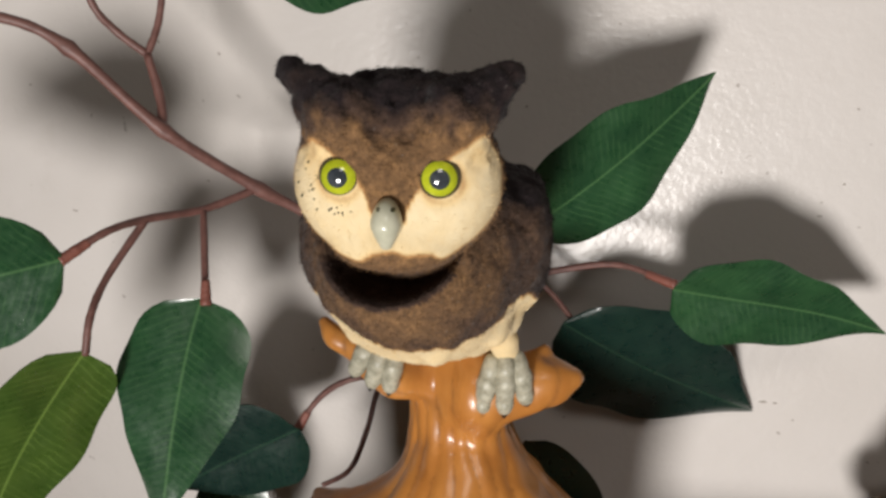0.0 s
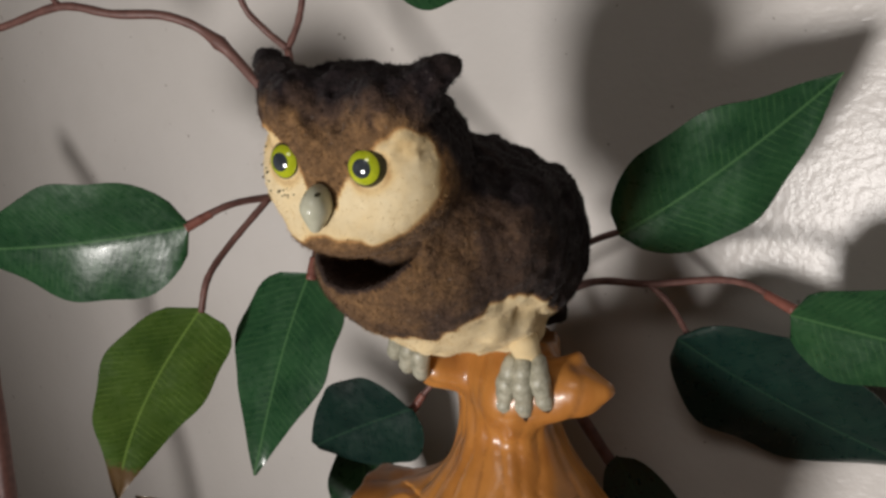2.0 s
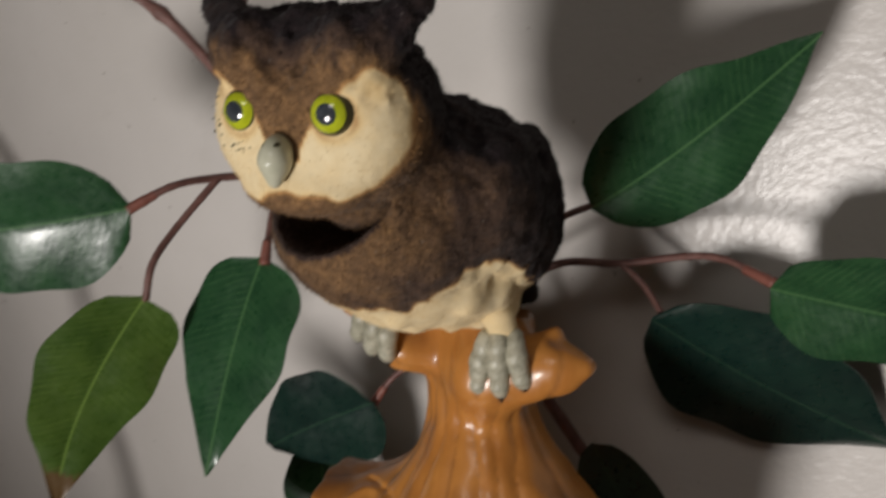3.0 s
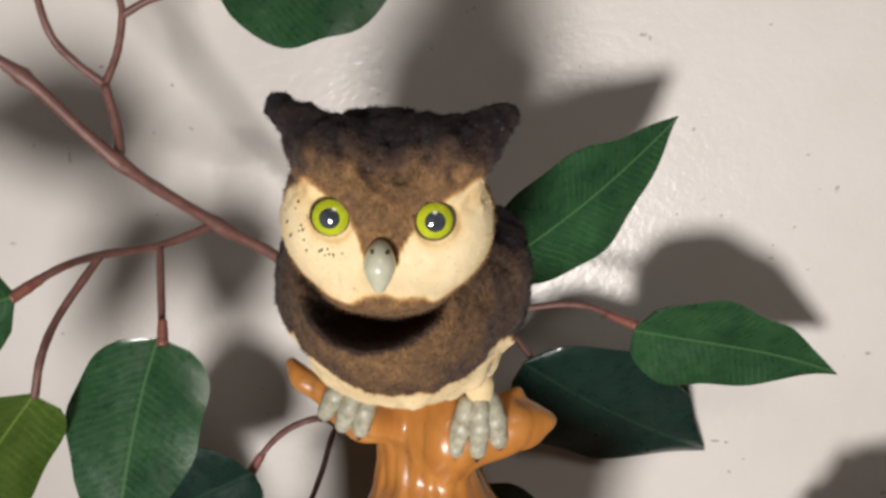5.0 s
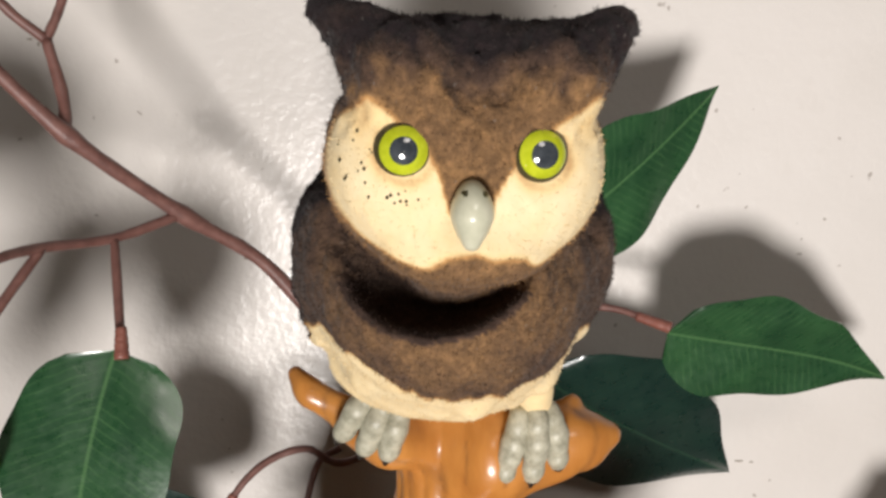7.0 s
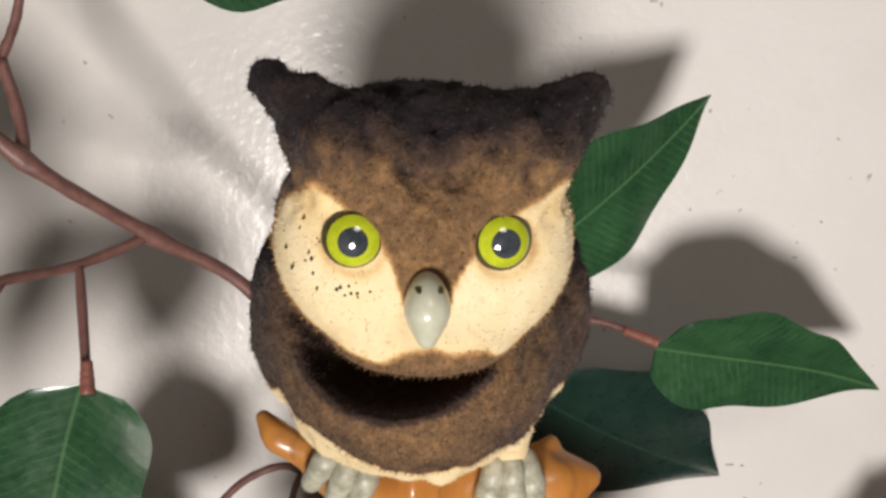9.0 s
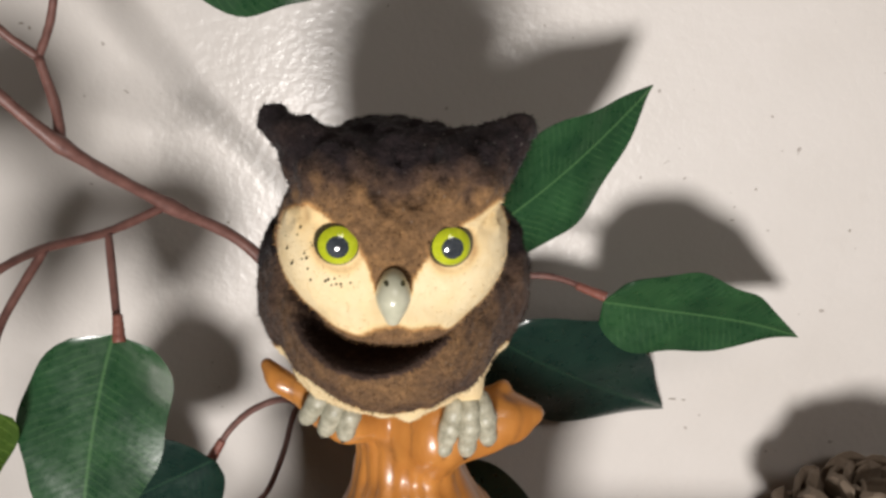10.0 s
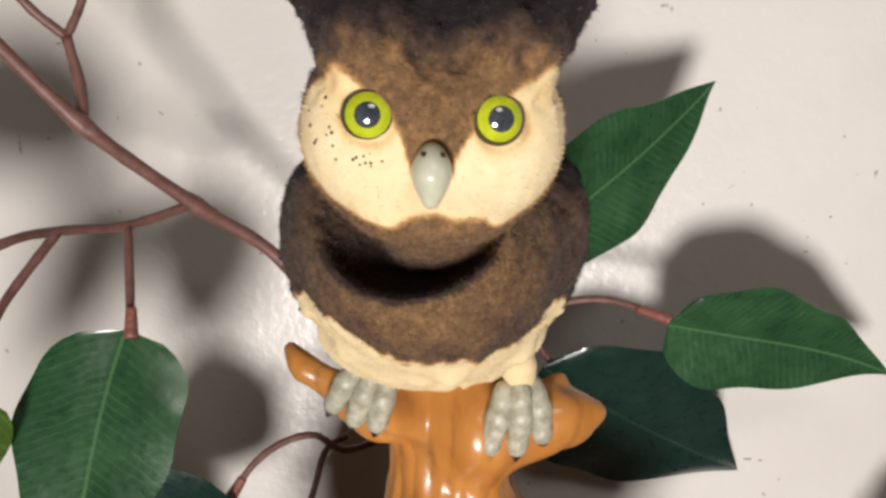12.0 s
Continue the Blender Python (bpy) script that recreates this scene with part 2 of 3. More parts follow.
def lattice_noise(P, size, seed):
    """Smooth noise from 0 to 1 at the places P."""
    q = P / size
    i = np.floor(q).astype(np.int64)
    f = q - i
    f = f * f * (3 - 2 * f)
    out = 0
    for dx in (0, 1):
        for dy in (0, 1):
            for dz in (0, 1):
                h = (i[..., 0] + dx) * 374761393 + (i[..., 1] + dy) * 668265263 + (i[..., 2] + dz) * 2147483647 + seed * 974634777
                h = (h ^ (h >> 13)) * 1274126177
                h = ((h ^ (h >> 16)) & 0xFFFF) / 65535.0
                out = out + h * (f[..., 0] if dx else 1 - f[..., 0]) * (f[..., 1] if dy else 1 - f[..., 1]) * (f[..., 2] if dz else 1 - f[..., 2])
    return out


def ell(P, c, r, tilt=0.0, turn=0.0):
    """Signed distance, roughly, to an ellipsoid tilted about x and turned about z, in degrees."""
    q = P - np.array(c)
    if turn:
        s, k = math.sin(radians(-turn)), math.cos(radians(-turn))
        q = np.stack([q[..., 0] * k - q[..., 1] * s, q[..., 0] * s + q[..., 1] * k, q[..., 2]], -1)
    if tilt:
        s, k = math.sin(radians(-tilt)), math.cos(radians(-tilt))
        q = np.stack([q[..., 0], q[..., 1] * k - q[..., 2] * s, q[..., 1] * s + q[..., 2] * k], -1)
    r = np.array(r)
    k0, k1 = np.linalg.norm(q / r, axis=-1), np.linalg.norm(q / (r * r), axis=-1)
    return k0 * (k0 - 1) / np.maximum(k1, 1e-9)


def rod(P, a, b, ra, rb):
    """Signed distance to a tapered rod with round ends."""
    a, b = np.array(a), np.array(b)
    d = b - a
    t = np.clip(((P - a) @ d) / (d @ d), 0, 1)
    return np.linalg.norm(P - a - t[..., None] * d, axis=-1) - (ra + (rb - ra) * t)


def blend(a, b, k):
    h = np.clip(0.5 + 0.5 * (b - a) / k, 0, 1)
    return b + (a - b) * h - k * h * (1 - h)


def carve(a, b, k):
    return -blend(-a, b, k)


def skin(field, lo, hi, h):
    """The zero surface of a field as vertices and quads (surface nets)."""
    ax = [np.arange(a, b + h, h) for a, b in zip(lo, hi)]
    P = np.stack(np.meshgrid(*ax, indexing="ij"), -1)
    F = field(P)
    S = F < 0
    nx, ny, nz = (n - 1 for n in F.shape)
    total, count = np.zeros((nx, ny, nz, 3)), np.zeros((nx, ny, nz))
    for axis in range(3):
        u, v = [i for i in range(3) if i != axis]
        for du in (0, 1):
            for dv in (0, 1):
                off = [0, 0, 0]
                off[u], off[v] = du, dv
                a = tuple(slice(off[i], off[i] + (nx, ny, nz)[i]) for i in range(3))
                off[axis] = 1
                b = tuple(slice(off[i], off[i] + (nx, ny, nz)[i]) for i in range(3))
                cross = S[a] != S[b]
                t = np.where(cross, F[a] / np.where(cross, F[a] - F[b], 1), 0)
                total += np.where(cross[..., None], P[a] + t[..., None] * (P[b] - P[a]), 0)
                count += cross
    live = count > 0
    ids = np.full(live.shape, -1)
    ids[live] = np.arange(live.sum())
    verts = total[live] / count[live][:, None]
    quads = []
    for axis in range(3):
        u, v = ((1, 2), (2, 0), (0, 1))[axis]
        a = [slice(1, -1)] * 3
        b = [slice(1, -1)] * 3
        a[axis], b[axis] = slice(0, -1), slice(1, None)
        flip = S[tuple(a)] != S[tuple(b)]
        where = np.argwhere(flip)
        base = where + 1
        base[:, axis] -= 1
        inside = S[tuple(base.T)]
        ring = []
        for du, dv in ((-1, -1), (0, -1), (0, 0), (-1, 0)):
            c = base.copy()
            c[:, u] += du
            c[:, v] += dv
            ring.append(ids[tuple(c.T)])
        q = np.stack(ring, -1)
        q[~inside] = q[~inside][:, ::-1]
        quads.append(q)
    return verts, np.concatenate(quads)


def field_mesh(name, verts, quads, materials, index, coat, parent=None):
    me = bpy.data.meshes.new(name)
    nv, nq = len(verts), len(quads)
    me.vertices.add(nv)
    me.vertices.foreach_set("co", np.asarray(verts, np.float32).ravel())
    me.loops.add(nq * 4)
    me.loops.foreach_set("vertex_index", np.asarray(quads, np.int32).ravel())
    me.polygons.add(nq)
    me.polygons.foreach_set("loop_start", np.arange(0, nq * 4, 4, dtype=np.int32))
    for m in materials:
        me.materials.append(m)
    me.polygons.foreach_set("material_index", np.asarray(index, np.int32))
    me.polygons.foreach_set("use_smooth", np.ones(nq, bool))
    at = me.attributes.new("coat", "FLOAT", "POINT")
    at.data.foreach_set("value", np.asarray(coat, np.float32))
    me.update(calc_edges=True)
    me.validate()
    ob = new(name, me)
    if parent:
        ob.parent = parent
    return ob


# ---- the room ----
WALL_Y = ANCHOR.y
tagged(box("wall_north", (-1.6, WALL_Y, 0), (1.6, WALL_Y + 0.1, 2.4), WALL), "off-white glossy painted wall with small stains behind the owl", "wall", kind="structure")
tagged(box("wall_south", (-1.6, -2.3, 0), (1.6, -2.2, 2.4), ROOM), "plain beige painted wall of the room", "wall", kind="structure")
tagged(box("wall_west", (-1.7, -2.2, 0), (-1.6, WALL_Y, 2.4), ROOM), "plain beige painted side wall", "wall", kind="structure")
tagged(box("wall_east", (1.6, -2.2, 0), (1.7, WALL_Y, 2.4), ROOM), "plain beige painted side wall", "wall", kind="structure")
tagged(box("floor", (-1.6, -2.2, -0.1), (1.6, WALL_Y, 0), BOARD), "brown wooden floor of the room", "floor", kind="structure")
tagged(box("ceiling", (-1.6, -2.2, 2.4), (1.6, WALL_Y, 2.5), ROOM), "plain light ceiling of the room", "ceiling", kind="structure")
tagged(box("wall_shelf", (-0.015, 0.29, SHELF_TOP - 0.02), (0.33, WALL_Y - 0.001, SHELF_TOP), SHELF, bevel=0.002), "plain wooden shelf board fixed to the painted wall", "shelf", kind="structure")


# dirt on the paint: a few small flecks and one faint scuff
GRIME = plain("grey_brown_grime", ((0.26, 0.22, 0.18), (0.38, 0.34, 0.29)), 700, 0.8)


def fleck(at, wide, high, seed):
    rng = random.Random(seed)
    ring = [(wide * rng.uniform(0.6, 1.1) * math.cos(a), high * rng.uniform(0.6, 1.1) * math.sin(a)) for a in (2 * math.pi * k / 14 for k in range(14))]
    spot = SQUARE @ Vector(at)
    verts = [(spot.x + x, WALL_Y - 0.00004, spot.z + z) for x, z in ring] + [(spot.x + 0.8 * x, WALL_Y - 0.00025, spot.z + 0.8 * z) for x, z in ring]
    faces = [(k, (k + 1) % 14, 14 + (k + 1) % 14, 14 + k) for k in range(14)] + [tuple(range(14, 28))]
    return mesh("dirt_fleck", verts, faces, GRIME, bpy.data.objects["wall_north"], "grey-brown dirt fleck", smooth=False)


for k, (at, wide, high) in enumerate((((0.247, 0.442, 1.490), 0.0006, 0.0007), ((0.184, 0.456, 1.4085), 0.0022, 0.0005), ((0.189, 0.456, 1.4083), 0.0009, 0.0005),
                                      ((-0.012, 0.452, 1.4800), 0.0008, 0.0006), ((-0.038, 0.450, 1.5870), 0.0022, 0.0004), ((-0.034, 0.450, 1.5850), 0.0015, 0.0003),
                                      ((0.205, 0.445, 1.5060), 0.0006, 0.0005), ((-0.088, 0.462, 1.5580), 0.0014, 0.0006), ((-0.085, 0.462, 1.5565), 0.0008, 0.0009))):
    fleck(at, wide, high, k)

# ---- the owl on its stump ----
CX = 0.0410                       # middle of the head
BX = 0.0452                       # middle of the body


HOLLOW = (CX - 0.0055, 0.2800, 1.5087), (0.0222, 0.0220, 0.0234)


BROW_X = (0.0150, 0.0190, 0.0222, 0.0250, 0.0314, 0.0349, 0.0355, 0.0428, 0.0434, 0.0462, 0.0520, 0.0588, 0.0630)
BROW_Z = (1.5222, 1.5238, 1.5256, 1.5237, 1.5186, 1.5112, 1.5080, 1.5080, 1.5112, 1.5160, 1.5218, 1.5270, 1.5295)


def brow_gap(P):
    """Height over the line where the brow's brown coat meets the cream face."""
    return P[..., 2] - np.interp(P[..., 0], BROW_X, BROW_Z)


def owl_field(P):
    q = P - np.array((0.0402, 0.2828, 1.5162))
    q[..., 0] *= 1 + 0.13 * np.clip((P[..., 1] - 0.272) / 0.030, 0, 1)
    q = q / np.where(q[..., 2:] > 0, np.array((0.0246, 0.0222, 0.0228)), np.array((0.0246, 0.0222, 0.0206)))
    head = ((np.hypot(q[..., 0], q[..., 2]) ** 3.6 + np.abs(q[..., 1]) ** 3.6) ** (1 / 3.6) - 1) * 0.0225
    # one thick boomerang of a brow that runs out into the ear tufts
    brow = None
    for s, ear, root in ((-1, (0.0157, 0.2708, 1.5406), (0.0265, 0.2672, 1.5310)), (1, (0.0650, 0.2685, 1.5404), (0.0535, 0.2660, 1.5315))):
        arm = rod(P, root, ear, 0.0088, 0.0033)
        fold = rod(P, (CX - 0.0012 + s * 0.0012, 0.2640, 1.5175), (CX + s * 0.0125, 0.2640, 1.5300), 0.0048, 0.0066)
        r = blend(arm, fold, 0.004)
        brow = r if brow is None else blend(brow, r, 0.005)
    head = blend(head, brow, 0.0025)
    head = blend(head, ell(P, (CX - 0.0015, 0.2750, 1.5312), (0.0160, 0.0125, 0.0102)), 0.005)
    head = blend(head, ell(P, (CX - 0.001, 0.2680, 1.5008), (0.0125, 0.0072, 0.0046)), 0.005)
    body = ell(P, (BX, 0.3300, 1.4930), (0.0312, 0.0480, 0.0300), tilt=-14)
    body = blend(body, ell(P, (BX - 0.003, 0.3030, 1.4900), (0.0262, 0.0278, 0.0205)), 0.012)
    body = blend(body, rod(P, (BX + 0.005, 0.362, 1.482), (BX + 0.010, 0.386, 1.461), 0.012, 0.005), 0.012)
    for s in (-1, 1):
        wing = ell(P, (BX + s * 0.0228, 0.3380, 1.4940), (0.0085, 0.042, 0.0195), tilt=-14, turn=s * 8)
        body = blend(body, wing, 0.009)
    lump = lattice_noise(P, 0.0052, 3) * 0.6 + lattice_noise(P, 0.0026, 5) * 0.4
    body = body - (0.0024 + 0.0018 * np.clip((P[..., 1] - 0.30) / 0.02, 0, 1)) * (lump - 0.5)
    body = carve(body, ell(P, *HOLLOW), 0.0020)
    neck = rod(P, (CX + 0.002, 0.2950, 1.5130), (BX, 0.3060, 1.4800), 0.0135, 0.0105)
    belly = ell(P, (BX, 0.3230, 1.4748), (0.0255, 0.0300, 0.0135))
    belly = blend(belly, ell(P, (BX + 0.0130, 0.3350, 1.4695), (0.0105, 0.0160, 0.0098)), 0.006)
    belly = belly - 0.0034 * (lattice_noise(P, 0.006, 11) - 0.5)
    nap = lattice_noise(P, 0.0018, 7)
    smooth_face = np.where((P[..., 1] < 0.273) & (P[..., 2] < 1.520), 0.25, 1.0)
    head = head - 0.0008 * (nap - 0.5) * smooth_face - (0.0017 * (lattice_noise(P, 0.0038, 9) - 0.5) + 0.0013 * (lattice_noise(P, 0.0019, 13) - 0.5)) * np.clip((P[..., 2] - 1.519) / 0.006, 0, 1) * np.clip((brow_gap(P) + 0.002) / 0.003, 0, 1)
    chin = ell(P, (CX + 0.001, 0.2900, 1.4975), (0.0100, 0.0085, 0.0065))
    neck = blend(neck, chin, 0.004)
    whole = blend(body, belly, 0.002)
    whole = blend(whole, neck, 0.003)
    return blend(whole, head, 0.0025) - 0.0003 * (nap - 0.5) * smooth_face


def owl_coat(V):
    """0 cream, 0.5 rust brown, 1 dark brown."""
    x, y, z = V[:, 0], V[:, 1], V[:, 2]
    wob = (lattice_noise(V, 0.004, 21) - 0.5) + 0.6 * (lattice_noise(V, 0.0016, 22) - 0.5)
    dx = np.abs(x - 0.0396)
    step = lambda v, w: np.clip(0.5 + v / w, 0, 1)
    # cream face between brow and chin
    disc = 1 - np.hypot((x - 0.0401) / 0.0240, (z - 1.5160) / np.where(z > 1.516, 0.0200, 0.0182))
    chin = 1.5010 - 0.0040 * np.clip((np.abs(x - 0.0425) - 0.0065) / 0.0045, 0, 1)
    face = step(0.0008 * wob - brow_gap(V), 0.0016) * step(z - chin + 0.0012 * wob, 0.0018) * step(0.2760 - y + 0.0010 * wob, 0.0025) * step(disc + 0.02 * wob, 0.045)
    # dark crown and back, rusty brow and chest
    crown = step(z - 1.5290 - 0.10 * (dx - 0.010) * (dx > 0.010) + 0.7 * (y - 0.262) + 0.006 * wob, 0.009)
    back = step(y - 0.296 + 0.012 * wob, 0.040) * step(z - 1.455, 0.02)
    coat = 0.50 + 0.5 * np.maximum(crown, 0.92 * back)
    coat = coat * (1 - face) + 0.04 * face
    tan = np.exp(-(((dx - 0.0175) / 0.0035) ** 2 + ((z - 1.5235) / 0.0045) ** 2))
    tan = tan * np.where(x < CX, 1.0, 0.45) + 0.35 * np.exp(-(((dx - 0.004) / 0.004) ** 2 + ((z - 1.4990) / 0.0025) ** 2))
    ring = 0.55 * np.exp(-(((np.hypot(dx - 0.0112, z - 1.5170) - 0.0045) / 0.0012) ** 2))
    coat = coat + (0.19 * tan + 0.36 * ring + 0.14 * np.clip(lattice_noise(V, 0.0075, 31) - 0.42, 0, 1) + 0.05 * wob) * face
    # cream belly below the scalloped edge of the bib
    flank = np.clip((np.abs(x - BX) - 0.008) / 0.014, 0, 1)
    edge = 1.4712 + 0.0006 * np.sin(x * 1150 + 3 * wob) + 0.0125 * np.exp(-(((y - 0.306) / 0.022) ** 2)) * flank + 0.0010 * np.clip((y - 0.33) / 0.02, 0, 1)
    under = step(edge - z + 0.0016 * wob, 0.0018) * step(0.372 - y, 0.006)
    coat = coat * (1 - under) + 0.07 * under
    # the hollow's inside gets a darker coat, deepening the shade under the head
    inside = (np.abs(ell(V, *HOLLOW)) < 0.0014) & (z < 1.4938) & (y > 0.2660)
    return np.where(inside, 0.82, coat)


def owl():
    verts, quads = skin(owl_field, (0.004, 0.244, 1.448), (0.090, 0.412, 1.553), 0.00085)
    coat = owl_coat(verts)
    allv, allq, idx, coats = [verts], [quads], [np.zeros(len(quads), int)], [coat]

    def add(v, q, i, c=None):
        allq.append(q + sum(len(a) for a in allv))
        allv.append(v)
        idx.append(np.asarray(i) if np.ndim(i) else np.full(len(q), i))
        coats.append(np.zeros(len(v)) if c is None else c)

    def dome(c, axis, r, rings, around, kinds):
        """A glass eye: a round cap whose rings carry pupil, iris and rim."""
        axis = np.array(axis) / np.linalg.norm(axis)
        a = np.cross(axis, (0, 0, 1.0))
        a /= np.linalg.norm(a)
        b = np.cross(a, axis)
        v, q, k = [], [], []
        for i in range(rings + 1):
            th = max(i / rings * 1.45, 0.01)
            for j in range(around):
                p = 2 * math.pi * j / around
                v.append(np.array(c) + r * (math.cos(th) * axis + math.sin(th) * (math.cos(p) * a + math.sin(p) * b)))
        for i in range(rings):
            for j in range(around):
                j2 = (j + 1) % around
                q.append((i * around + j, (i + 1) * around + j, (i + 1) * around + j2, i * around + j2))
                k.append(kinds(math.sin((i + 0.5) / rings * 1.45)))
        add(np.array(v), np.array(q), np.array(k))

    for s, ex, ey, ez in ((-1, 0.0284, 0.2639, 1.5178), (1, 0.0500, 0.2629, 1.5181)):
        dome((ex, ey, ez), (s * 0.08, -1, -0.08), 0.0052, 26, 36, lambda u: 2 if u < 0.43 else 1 if u < 0.75 else 3)

    def solid(field, lo, hi, h, i):
        v, q = skin(field, lo, hi, h)
        add(v, q, i if np.ndim(i) or not callable(i) else i(v, q))

    def beak(P):
        b = ell(P, (0.0390, 0.2590, 1.5088), (0.0030, 0.0042, 0.0046), tilt=8)
        return blend(b, rod(P, (0.0390, 0.2570, 1.5075), (0.0391, 0.2577, 1.5035), 0.0027, 0.0013), 0.003)

    def nostril(v, q):
        m = v[q].mean(1)
        d = np.minimum(np.hypot(m[:, 0] - 0.0374, m[:, 2] - 1.5112), np.hypot(m[:, 0] - 0.0406, m[:, 2] - 1.5112))
        return np.where((d < 0.0005) & (m[:, 1] < 0.260), 3, 4)

    solid(beak, (0.033, 0.253, 1.500), (0.045, 0.268, 1.516), 0.00035, nostril)

    toes = (((0.0640, 0.3255, 1.4590), (0.0612, 0.3290, 1.4435)), ((0.0678, 0.3245, 1.4595), (0.0680, 0.3275, 1.4445)), ((0.0712, 0.3265, 1.4600), (0.0742, 0.3280, 1.4475)),
            ((0.0290, 0.3275, 1.4640), (0.0228, 0.3310, 1.4535)), ((0.0325, 0.3260, 1.4625), (0.0281, 0.3295, 1.4505)), ((0.0357, 0.3255, 1.4610), (0.0335, 0.3285, 1.4495)))
    for a, b in toes:
        a, b = np.array(a), np.array(b)

        def toe(P, a=a, b=b):
            bend = (a + b) / 2 + np.array((0, -0.0022, 0.0012))
            f = blend(rod(P, a, bend, 0.0027, 0.0030), rod(P, bend, b, 0.0030, 0.0023), 0.001)
            for u in (0.15, 0.42, 0.68, 0.9):
                m = a + (bend - a) * u * 2 if u < 0.5 else bend + (b - bend) * (u * 2 - 1)
                f = blend(f, np.linalg.norm(P - m - (0, -0.0006, 0), axis=-1) - 0.0027, 0.0008)
            nail = b + (b - bend) / np.linalg.norm(b - bend) * 0.0034
            return blend(f, rod(P, b, nail, 0.0018, 0.0007), 0.0006)

        def nails(v, q, b=b, a=a):
            d = (b - a) / np.linalg.norm(b - a)
            return np.where((v[q].mean(1) - b) @ d > 0.0013, 6, 5)

        solid(toe, np.minimum(a, b) - 0.0065, np.maximum(a, b) + 0.0055, 0.0005, nails)
    for x, xx, z in ((0.0690, 0.067, 1.4565), (0.0325, 0.034, 1.4610)):
        solid(lambda P: rod(P, (xx, 0.325, z + 0.009), (x, 0.3290, z + 0.0012), 0.0046, 0.0030), (x - 0.012, 0.312, z - 0.008), (x + 0.012, 0.336, z + 0.018), 0.0008, 0)
        coats[-1][:] = 0.10

    # dark specks of dirt on one cheek
    spots = random.Random(12)
    for i in range(26):
        cx, cz = spots.gauss(0.0215, 0.0022), spots.gauss(1.5150, 0.0030)
        if i > 15:
            cx, cz = spots.gauss(0.0275, 0.0018), spots.gauss(1.5095, 0.0012)
        near = verts[(np.hypot(verts[:, 0] - cx, verts[:, 2] - cz) < 0.0010) & (verts[:, 1] < 0.274)]
        if len(near):
            dome((cx, near[:, 1].min() + 0.00012, cz), (-0.2, -1, 0), spots.uniform(0.00016, 0.00034), 3, 7, lambda u: 3)

    # short standing fibres of the flocking
    rng = np.random.default_rng(4)
    face = rng.integers(0, len(quads), 52000)
    w = rng.dirichlet((1, 1, 1, 1), len(face))
    foot = (verts[quads[face]] * w[..., None]).sum(1)
    n = np.cross(verts[quads[face][:, 2]] - verts[quads[face][:, 0]], verts[quads[face][:, 3]] - verts[quads[face][:, 1]])
    n /= np.linalg.norm(n, axis=1)[:, None] + 1e-12
    lean = n + rng.normal(0, 0.45, n.shape)
    lean /= np.linalg.norm(lean, axis=1)[:, None]
    side = np.cross(lean, rng.normal(0, 1, n.shape))
    side /= np.linalg.norm(side, axis=1)[:, None]
    c = coat[quads[face][:, 0]]
    long = rng.uniform(0.0004, 0.0010, len(face))[:, None] * np.where(c > 0.3, 1.0, 0.55)[:, None]
    fv = np.stack([foot - side * 0.00007, foot + side * 0.00007, foot + lean * long + side * 0.00002, foot + lean * long - side * 0.00002], 1).reshape(-1, 3)
    add(fv, np.arange(len(face) * 4).reshape(-1, 4), 0, np.repeat(np.clip(c + rng.normal(0, 0.04, len(c)), 0, 1), 4))
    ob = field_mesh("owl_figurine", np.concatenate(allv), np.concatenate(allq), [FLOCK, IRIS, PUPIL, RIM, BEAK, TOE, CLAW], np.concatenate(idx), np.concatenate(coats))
    ob.matrix_world = SQUARE
    return tagged(ob, "flocked brown owl figurine with cream face and lime glass eyes", "figurine")


owl()


